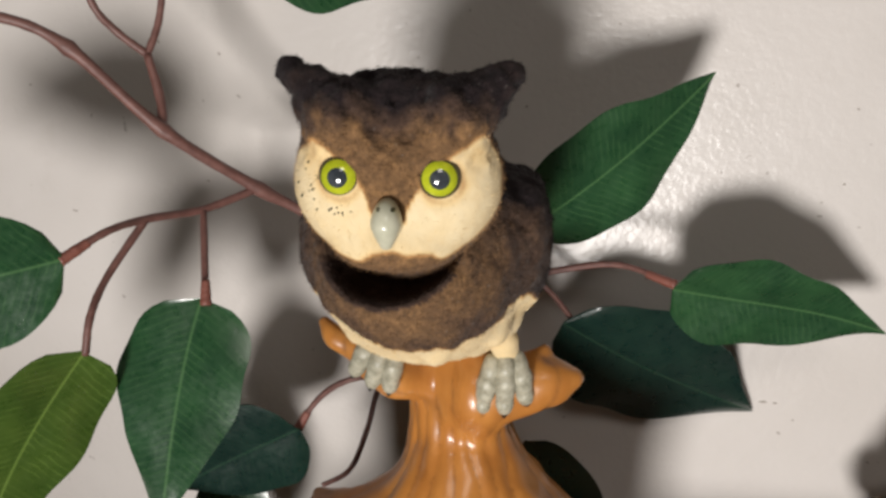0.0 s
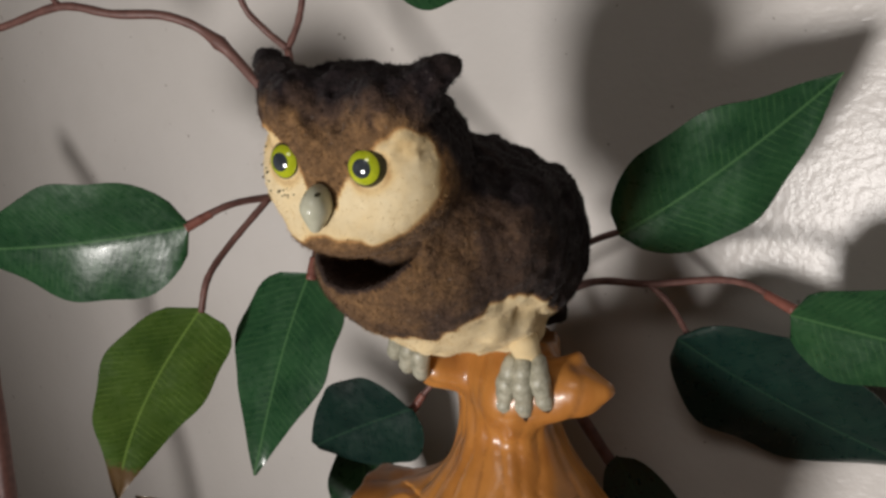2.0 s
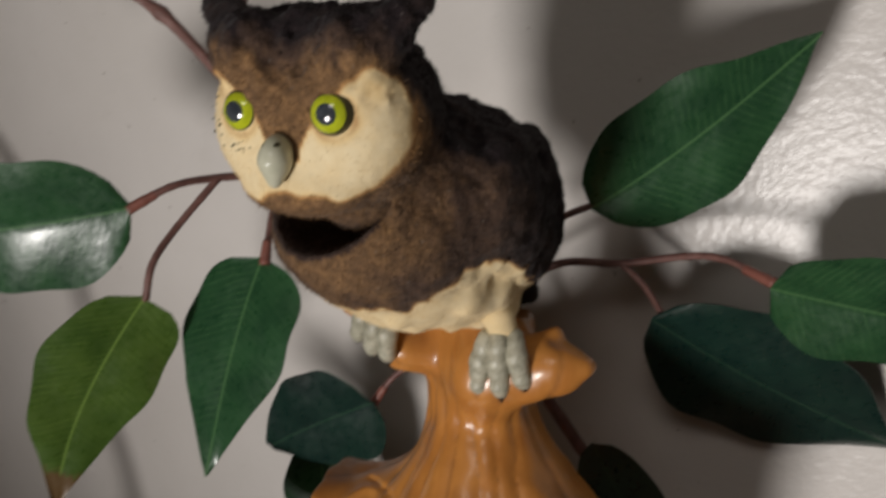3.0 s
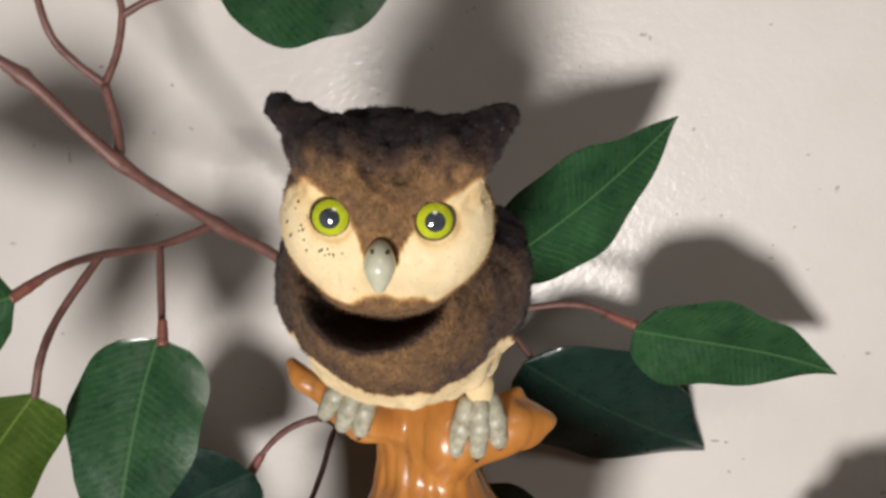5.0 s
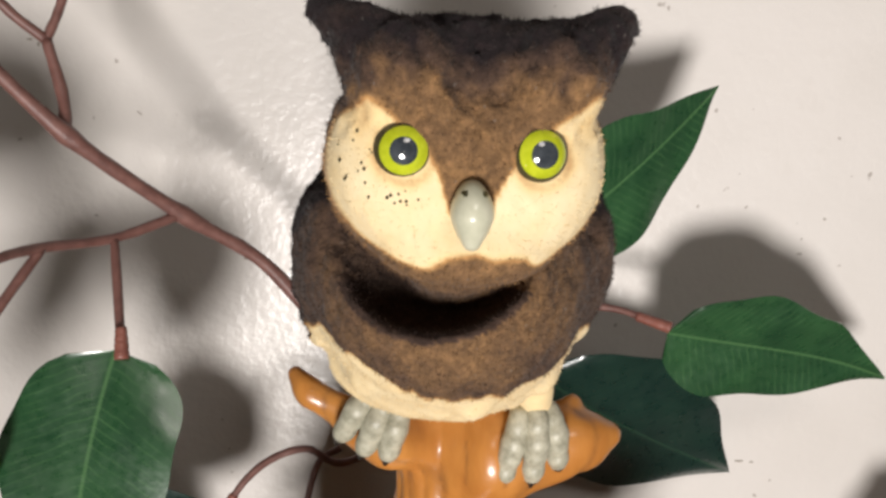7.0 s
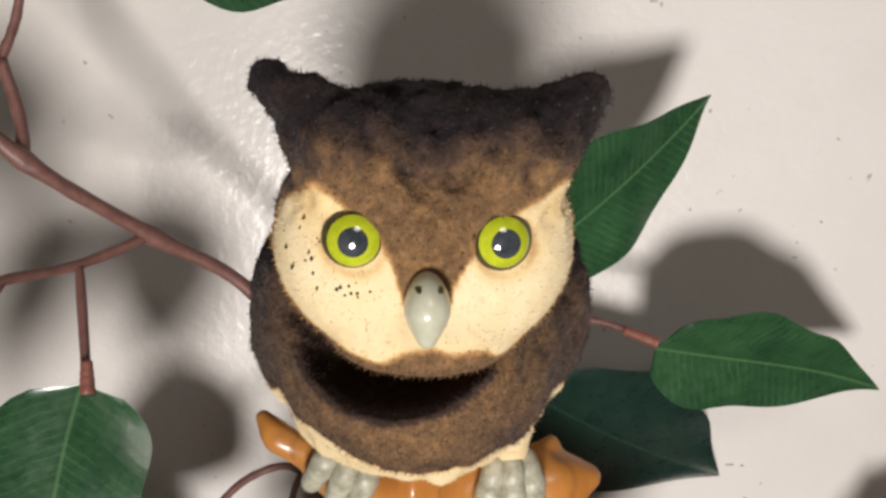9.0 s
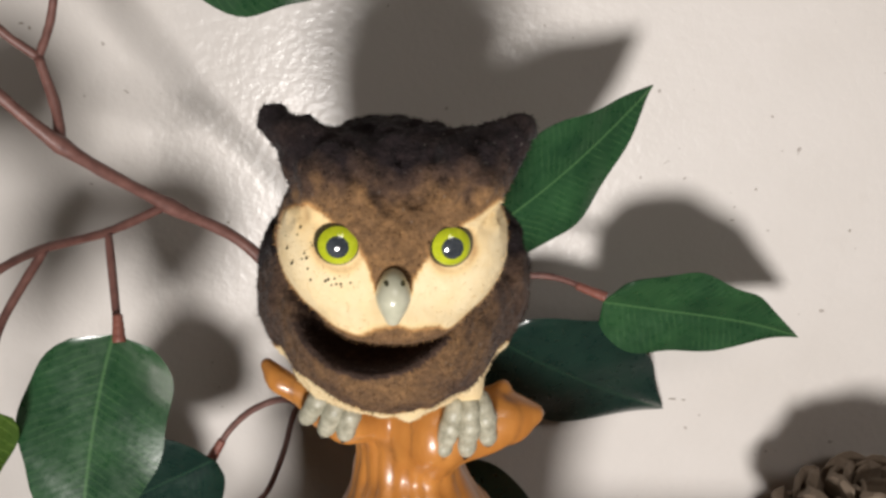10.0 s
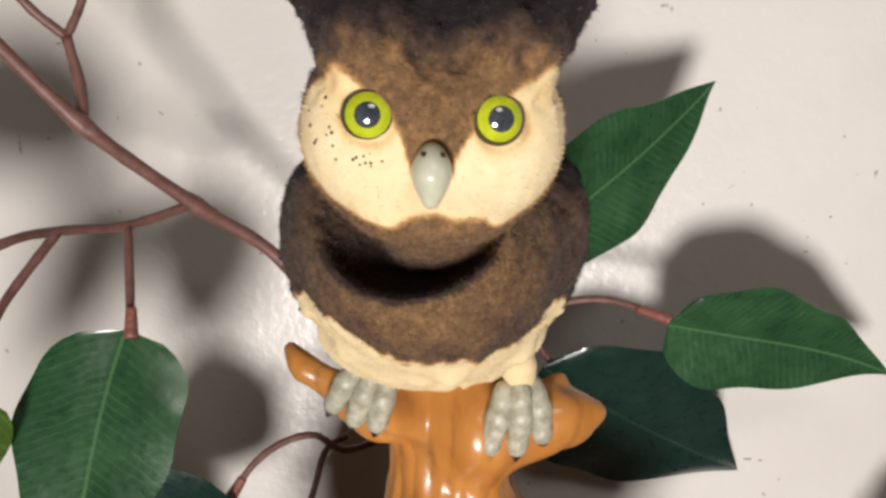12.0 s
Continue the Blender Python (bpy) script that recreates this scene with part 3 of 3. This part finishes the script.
def stump_field(P):
    x, y, z = P[..., 0], P[..., 1], P[..., 2]
    ang = np.arctan2(y - 0.352, x - 0.054)
    wander = (lattice_noise(P * np.array((1, 1, 0.35)), 0.012, 31) - 0.5) * 2.2
    groove = np.abs(np.sin(ang * 9.5 + wander * 1.6 + (z - 1.43) * 14)) ** 0.5 - 0.7
    down = np.clip(1.436 - z, 0, 1)
    r = 0.0152 + 10.5 * down ** 2 + 0.10 * np.clip(z - 1.442, 0, 0.03)
    r = np.minimum(r, 0.026 + 0.55 * down)
    trunk = (np.hypot((x - 0.0540 + 0.10 * (z - 1.433)) / 1.04, y - 0.352) - r) * 0.72
    trunk = np.maximum(trunk, z - 1.4600)
    trunk = np.maximum(trunk, np.hypot((x - 0.056) / 1.2, y - 0.356) - 0.052)
    left = rod(P, (0.034, 0.337, 1.4500), (0.0140, 0.3410, 1.4620), 0.0066, 0.0028)
    left = blend(left, rod(P, (0.0150, 0.3410, 1.4610), (0.0115, 0.3420, 1.4655), 0.0034, 0.0020), 0.002)
    right = blend(rod(P, (0.062, 0.338, 1.4470), (0.0810, 0.3350, 1.4500), 0.0125, 0.0072), rod(P, (0.079, 0.335, 1.4520), (0.0890, 0.3350, 1.4525), 0.0072, 0.0030), 0.004)
    right = blend(right, rod(P, (0.076, 0.336, 1.4545), (0.0800, 0.337, 1.4600), 0.0050, 0.0022), 0.003)
    f = blend(blend(trunk, left, 0.010), right, 0.009)
    log = np.maximum(np.hypot(y - 0.352, z - 1.3830) - 0.0218, 0.0045 - x)
    log = np.maximum(log, x - 0.07)
    f = blend(f, log, 0.016)
    f = blend(f, rod(P, (0.060, 0.352, 1.4140), (0.110, 0.354, 1.3690), 0.0120, 0.0150), 0.014)
    f = blend(f, rod(P, (0.054, 0.345, 1.4050), (0.056, 0.322, 1.3600), 0.0120, 0.0130), 0.014)
    grain = np.abs(np.sin((z - 1.38) * 420 + wander * 3)) * (x < 0.035) * (z < 1.405) * 0.0009
    return np.maximum(f - 0.0006 * groove * np.clip((1.470 - z) / 0.02, 0.3, 1) + grain - 0.0012 * (lattice_noise(P, 0.007, 33) - 0.5), SHELF_TOP + 0.0004 - ANCHOR.z - (P - np.array(ANCHOR)) @ UP)


def stump():
    verts, quads = skin(stump_field, (-0.006, 0.292, 1.295), (0.122, 0.418, 1.472), 0.0010)
    groove = lattice_noise(verts * np.array((1, 1, 0.25)), 0.004, 41)
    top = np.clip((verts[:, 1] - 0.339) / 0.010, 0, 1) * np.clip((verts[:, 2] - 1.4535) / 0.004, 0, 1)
    ang = np.arctan2(verts[:, 1] - 0.352, verts[:, 0] - 0.054)
    line = np.abs(np.sin(ang * 9.5 + (lattice_noise(verts * np.array((1, 1, 0.35)), 0.012, 31) - 0.5) * 3.52 + (verts[:, 2] - 1.43) * 14))
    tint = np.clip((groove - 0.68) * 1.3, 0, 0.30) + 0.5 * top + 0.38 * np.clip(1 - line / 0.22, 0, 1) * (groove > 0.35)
    tint += 0.8 * np.clip((0.0055 - verts[:, 0]) / 0.001, 0, 1) + 0.55 * np.clip((verts[:, 2] - 1.398) / 0.004, 0, 1) * np.clip((0.022 - verts[:, 0]) / 0.01, 0, 1) * (verts[:, 2] < 1.42)
    stand = tagged(new("stump_stand"), "glossy caramel brown tree stump stand with branch stubs", "stand")
    stand.matrix_world = SQUARE
    m = verts[quads].mean(1)
    kind = np.zeros(len(quads), int)
    kind[(m[:, 2] > 1.445) & (m[:, 0] < 0.0325)] = 1
    kind[(m[:, 2] > 1.436) & (m[:, 0] > 0.0745)] = 2
    kind[(m[:, 2] < 1.409) & (m[:, 0] < 0.030)] = 3
    for k, name in enumerate(("trunk", "branch_stub", "branch_stub", "log")):
        q = quads[kind == k]
        used = np.unique(q)
        back = np.zeros(len(verts), int)
        back[used] = np.arange(len(used))
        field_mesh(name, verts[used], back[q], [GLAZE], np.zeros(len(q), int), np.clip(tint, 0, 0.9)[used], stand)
    return stand


stump()

# ---- artificial ficus behind it ----
plant = tagged(new("artificial_ficus"), "artificial ficus branch with plum stems and glossy green leaves", "plant")
plant.matrix_world = SQUARE


def leaf(base, tip, width, face=(0, -1, 0), bow=0.004, fold=0.12, twist=0.0, material=GREEN, point=0.62, blunt=0.0, label="", seed=0, bend=0.0, hook=0.0):
    """A pointed oval blade from base to tip. face: the way its upper side looks; bow: how far its middle lifts towards that side;
    fold: how far the halves rise from the midrib; bend, hook: sideways curve of the midrib, even and towards the tip; blunt: cuts the point off."""
    base, tip, rng = np.array(base, float), np.array(tip, float), np.random.default_rng(seed)
    along = tip - base
    length = np.linalg.norm(along)
    along /= length
    up = np.array(face, float)
    up -= along * (up @ along)
    up /= np.linalg.norm(up)
    side = np.cross(along, up)
    nl, nw = 30, 9
    wave = rng.uniform(0, 6.28, 4)
    verts, blade, faces = [], [], []
    for layer in (0, 1):
        for i in range(nl + 1):
            u = i / nl * (1 - blunt)
            w = width / 2 * (np.sin(math.pi * u ** point) ** 0.78) * (1 - 0.42 * max(0, (u - 0.62) / 0.38) ** 1.2)
            w = max(w, 0.0003)
            a = radians(twist) * (u - 0.3)
            for j in range(-nw, nw + 1):
                v = j / nw
                rag = 1 + 0.035 * math.sin(u * 19 + wave[0] + (2.0 if v > 0 else 0)) * abs(v)
                lift = bow * 4 * u * (1 - u) + fold * abs(v) * w - 0.10 * v * v * w + 0.0009 * math.sin(u * 15 + wave[1] + v * 2.1) * abs(v)
                s, h = v * w * rag, lift
                s, h = s * math.cos(a) - h * math.sin(a), s * math.sin(a) + h * math.cos(a)
                verts.append(base + along * (u * length) + side * (s + bend * 4 * u * (1 - u) + hook * (u ** 3 - u)) + up * (h - 0.00022 * layer))
                blade.append((u * length / 0.085, v * w / 0.021, 0))
    row, per = 2 * nw + 1, (nl + 1) * (2 * nw + 1)
    for i in range(nl):
        for j in range(row - 1):
            a = i * row + j
            faces.append((a, a + 1, a + row + 1, a + row))
            faces.append((per + a, per + a + row, per + a + row + 1, per + a + 1))
        for j, s in ((0, 1), (row - 1, -1)):
            a = i * row + j
            q = (a, a + row, per + a + row, per + a)
            faces.append(q if s > 0 else q[::-1])
    for i in (0, nl):
        for j in range(row - 1):
            a = i * row + j
            faces.append((a, a + 1, per + a + 1, per + a))
    ob = mesh("leaf", verts, faces, material, plant, label)
    ob.data.set_sharp_from_angle(angle=radians(50))
    at = ob.data.attributes.new("blade", "FLOAT_VECTOR", "POINT")
    at.data.foreach_set("vector", np.array(blade, np.float32).ravel())
    return ob


KNOT, FORK1, FORK2, FORK3 = (-0.0814, 0.3740, 1.5492), (-0.0525, 0.3815, 1.5224), (-0.0240, 0.4020, 1.5010), (-0.0595, 0.3880, 1.5483)
FORK4, FORK5, SPLIT = (-0.0560, 0.3730, 1.4920), (-0.0411, 0.3900, 1.4940), (0.0790, 0.4288, 1.4668)
tube("stem", [(-0.2100, 0.352, 1.545), (-0.1777, 0.355, 1.5517), (-0.1444, 0.355, 1.5604), (-0.1215, 0.360, 1.5583), (-0.0997, 0.367, 1.5581), KNOT, FORK1, FORK2,
              (0.0018, 0.415, 1.4842), (0.0274, 0.420, 1.4528), (0.045, 0.427, 1.425), (0.0690, 0.428, 1.3948), (0.0842, 0.427, 1.3769), (0.095, 0.425, 1.3250)],
     0.0015, 0.0027, STEM, plant, "plum brown plastic stem", knobs=(0.385, 0.462, 0.54))
TWIGS = (
    ([(-0.1444, 0.355, 1.5604), (-0.1480, 0.354, 1.5660), (-0.152, 0.352, 1.585)], 0.0013, 0.0011),
    ([FORK1, (-0.0545, 0.386, 1.5330), FORK3], 0.0019, 0.0016),
    ([FORK3, (-0.0694, 0.385, 1.5560), (-0.0759, 0.380, 1.5658), (-0.082, 0.378, 1.590)], 0.0015, 0.0012),
    ([FORK3, (-0.0561, 0.390, 1.5595), (-0.0545, 0.390, 1.5720), (-0.0558, 0.390, 1.5807), (-0.057, 0.389, 1.605)], 0.0014, 0.0012),
    ([(-0.0545, 0.390, 1.5720), (-0.0425, 0.390, 1.5786), (-0.0244, 0.395, 1.5822)], 0.0014, 0.0012),
    ([FORK2, FORK5, FORK4, (-0.0635, 0.358, 1.4896), (-0.0740, 0.348, 1.4820)], 0.0015, 0.0013),
    ([FORK4, (-0.0648, 0.360, 1.4740), (-0.0667, 0.350, 1.4627), (-0.0680, 0.348, 1.4500)], 0.0014, 0.0013),
    ([FORK5, (-0.0379, 0.380, 1.4793), (-0.0350, 0.371, 1.4640)], 0.0013, 0.0013),
    ([(0.0330, 0.424, 1.4480), (0.055, 0.428, 1.4640), SPLIT, (0.1109, 0.420, 1.4736), (0.1320, 0.408, 1.4690)], 0.0017, 0.0012),
    ([SPLIT, (0.0880, 0.427, 1.4600), (0.0960, 0.423, 1.4510)], 0.0012, 0.0012),
    ([(0.0400, 0.418, 1.4700), (0.062, 0.404, 1.4842), (0.0760, 0.393, 1.4910)], 0.0014, 0.0012),
    ([(0.0450, 0.427, 1.4250), (0.0264, 0.425, 1.4182), (0.0152, 0.422, 1.4239), (0.0040, 0.420, 1.4213), (-0.0046, 0.417, 1.4148), (-0.0110, 0.415, 1.4050)], 0.0013, 0.0012),
    ([(0.0264, 0.430, 1.4220), (0.0189, 0.430, 1.4164), (0.0144, 0.430, 1.3991), (0.0075, 0.430, 1.3815), (-0.0035, 0.425, 1.3757)], 0.0012, 0.0011),
)
for points, r0, r1 in TWIGS:
    tube("twig", points, r0, r1, STEM, plant)
for a, b in (((-0.0680, 0.3535, 1.4865), (-0.0750, 0.3475, 1.4810)), ((-0.0357, 0.3735, 1.4710), (-0.0348, 0.3705, 1.4630)), ((0.1230, 0.4130, 1.4715), (0.1330, 0.4075, 1.4685)),
             ((-0.0078, 0.4160, 1.4105), (-0.0118, 0.4148, 1.4035))):
    tube("collar", [a, [(p + q) / 2 for p, q in zip(a, b)], b], 0.0016, 0.0021, COLLAR, plant, "reddish leaf collar")

tube("trunk", [(-0.300, 0.425, 1.460), (-0.2476, 0.400, 1.3830), (-0.2359, 0.400, 1.3065), (-0.215, 0.395, 1.18), (-0.20, 0.30, 0.60), (-0.19, 0.235, 0.02)], 0.0048, 0.0060, STEM, plant, "red-brown ficus trunk")
leaf((0.0751, 0.3925, 1.4896), (0.1401, 0.3972, 1.5470), 0.0434, (0.3422, -0.8853, -0.3148), bow=0.0033, seed=1, bend=0.0025, hook=0.0036, point=0.66)
leaf((0.1318, 0.4065, 1.4670), (0.2150, 0.4140, 1.4510), 0.0438, (-0.0838, -0.8508, -0.5188), bow=0.0011, fold=0.2, seed=2, bend=0.0029, hook=0.0168, point=0.565)
leaf((0.0929, 0.4205, 1.4495), (0.1795, 0.4566, 1.4045), 0.0634, (0.0573, -0.8293, -0.5559), bow=0.0017, fold=0.1, seed=3, material=SHADED, label="blue-green leaf with shadow in its colour", bend=0.0049, hook=0.0084, point=0.724)
leaf((-0.0679, 0.3475, 1.4513), (-0.1076, 0.3456, 1.3669), 0.0424, (0.6514, -0.7008, -0.2907), bow=-0.0018, seed=4, material=LIME, label="yellow-green leaf with browned tip", bend=0.0014, hook=-0.0099, point=0.581)
leaf((-0.0367, 0.3723, 1.4650), (-0.0459, 0.3520, 1.3895), 0.0450, (-0.0200, -0.9500, 0.3000), bow=0.0008, seed=5, bend=0.0041, hook=0.0062, point=0.575)
leaf((-0.0735, 0.3475, 1.4818), (-0.1677, 0.3275, 1.4649), 0.0510, (0.2322, -0.8921, -0.3876), bow=0.0080, fold=0.2, seed=6, bend=0.0003, hook=-0.0039, point=0.642)
leaf((-0.0102, 0.4103, 1.4053), (-0.0640, 0.4183, 1.3737), 0.0473, (0.0888, -0.9199, -0.3820), bow=0.0004, seed=7, material=SHADED, blunt=0.07, label="blue-green leaf with a cut tip and shadow in its colour", bend=0.0006, hook=-0.0020, point=0.64)
leaf((-0.0245, 0.3926, 1.5829), (0.0532, 0.4005, 1.6083), 0.0541, (-0.0041, -0.9513, 0.3083), bow=0.0029, seed=8, bend=0.0041, hook=0.0004, point=0.654)
leaf((-0.0300, 0.3800, 1.3300), (-0.1120, 0.3600, 1.3625), 0.036, (0.0, -1, 0.5), bow=0.004, seed=9, material=LIME)
leaf((-0.0440, 0.4320, 1.3800), (-0.0390, 0.4350, 1.3000), 0.036, (0.0, -1, 0.2), bow=0.003, seed=10)
leaf((0.0790, 0.4000, 1.4080), (0.1210, 0.4100, 1.3450), 0.030, (-0.3, -1, 0.0), bow=0.003, seed=11, material=SHADED)
leaf((-0.2050, 0.3560, 1.5650), (-0.1750, 0.3450, 1.5050), 0.034, (0.1, -1, 0.3), bow=0.004, seed=12)


# ---- pine cone on the shelf ----
def pine_cone(at, radius, height):
    """An open cone: a woody core with spiral rows of thick, upcurved scales."""
    cone = tagged(new("pine_cone"), "open grey-brown pine cone standing on the shelf", "pine cone")
    cone.matrix_world = pose(*at)
    bm = bmesh.new()
    bmesh.ops.create_uvsphere(bm, u_segments=16, v_segments=12, radius=1)
    for v in bm.verts:
        v.co = Vector((v.co.x * radius * 0.45, v.co.y * radius * 0.45, height / 2 + v.co.z * height * 0.46))
    part("core", bm, BARKIN, cone, smooth=True)
    bm = bmesh.new()
    rows = []
    for i, (r, w, z, th) in enumerate(((0.0, 0.30, 0.0, 0.10), (0.45, 0.62, 0.03, 0.10), (0.78, 0.80, 0.13, 0.12), (0.97, 0.62, 0.28, 0.16), (1.08, 0.22, 0.36, 0.08))):
        rows.append([bm.verts.new((r, s * w / 2, z + k * th + (0.05 if s == 0 else 0))) for k in (1, 0) for s in (-1, 0, 1)])
    for a, b in zip(rows, rows[1:]):
        for k in range(2):
            f = (a[k], a[k + 1], b[k + 1], b[k])
            bm.faces.new(f[::-1])
            g = (a[3 + k], a[4 + k], b[4 + k], b[3 + k])
            bm.faces.new(g)
        bm.faces.new((a[0], b[0], b[3], a[3]))
        bm.faces.new((a[2], a[5], b[5], b[2]))
    bm.faces.new((rows[-1][0], rows[-1][1], rows[-1][4], rows[-1][3]))
    bm.faces.new((rows[-1][1], rows[-1][2], rows[-1][5], rows[-1][4]))
    bmesh.ops.recalc_face_normals(bm, faces=bm.faces[:])
    first = part("scale", bm, BARK, cone)
    rng, count = random.Random(8), 88
    for i in range(count):
        u = (i + 0.5) / count
        z = height * (0.05 + 0.92 * u)
        env = radius * math.sin(math.pi * (0.14 + 0.80 * u)) ** 0.65
        size = env * 0.78 * rng.uniform(0.9, 1.1)
        m = pose(0, 0, z, 0, 0, i * 137.5) @ pose(env * 0.24, 0, 0, rng.uniform(-8, 8), -(-12 + 62 * u + rng.uniform(-6, 6)), rng.uniform(-5, 5)) @ Matrix.Diagonal((size, max(size, radius * 0.42) * 0.95, size, 1))
        ob = first if i == 0 else new("scale", first.data)
        ob.parent = cone
        ob.matrix_local = m
    return cone


top = SQUARE @ Vector((0.254, 0.402, 1.382))
pine_cone((top.x, top.y, SHELF_TOP + 0.0005), 0.042, top.z - SHELF_TOP)
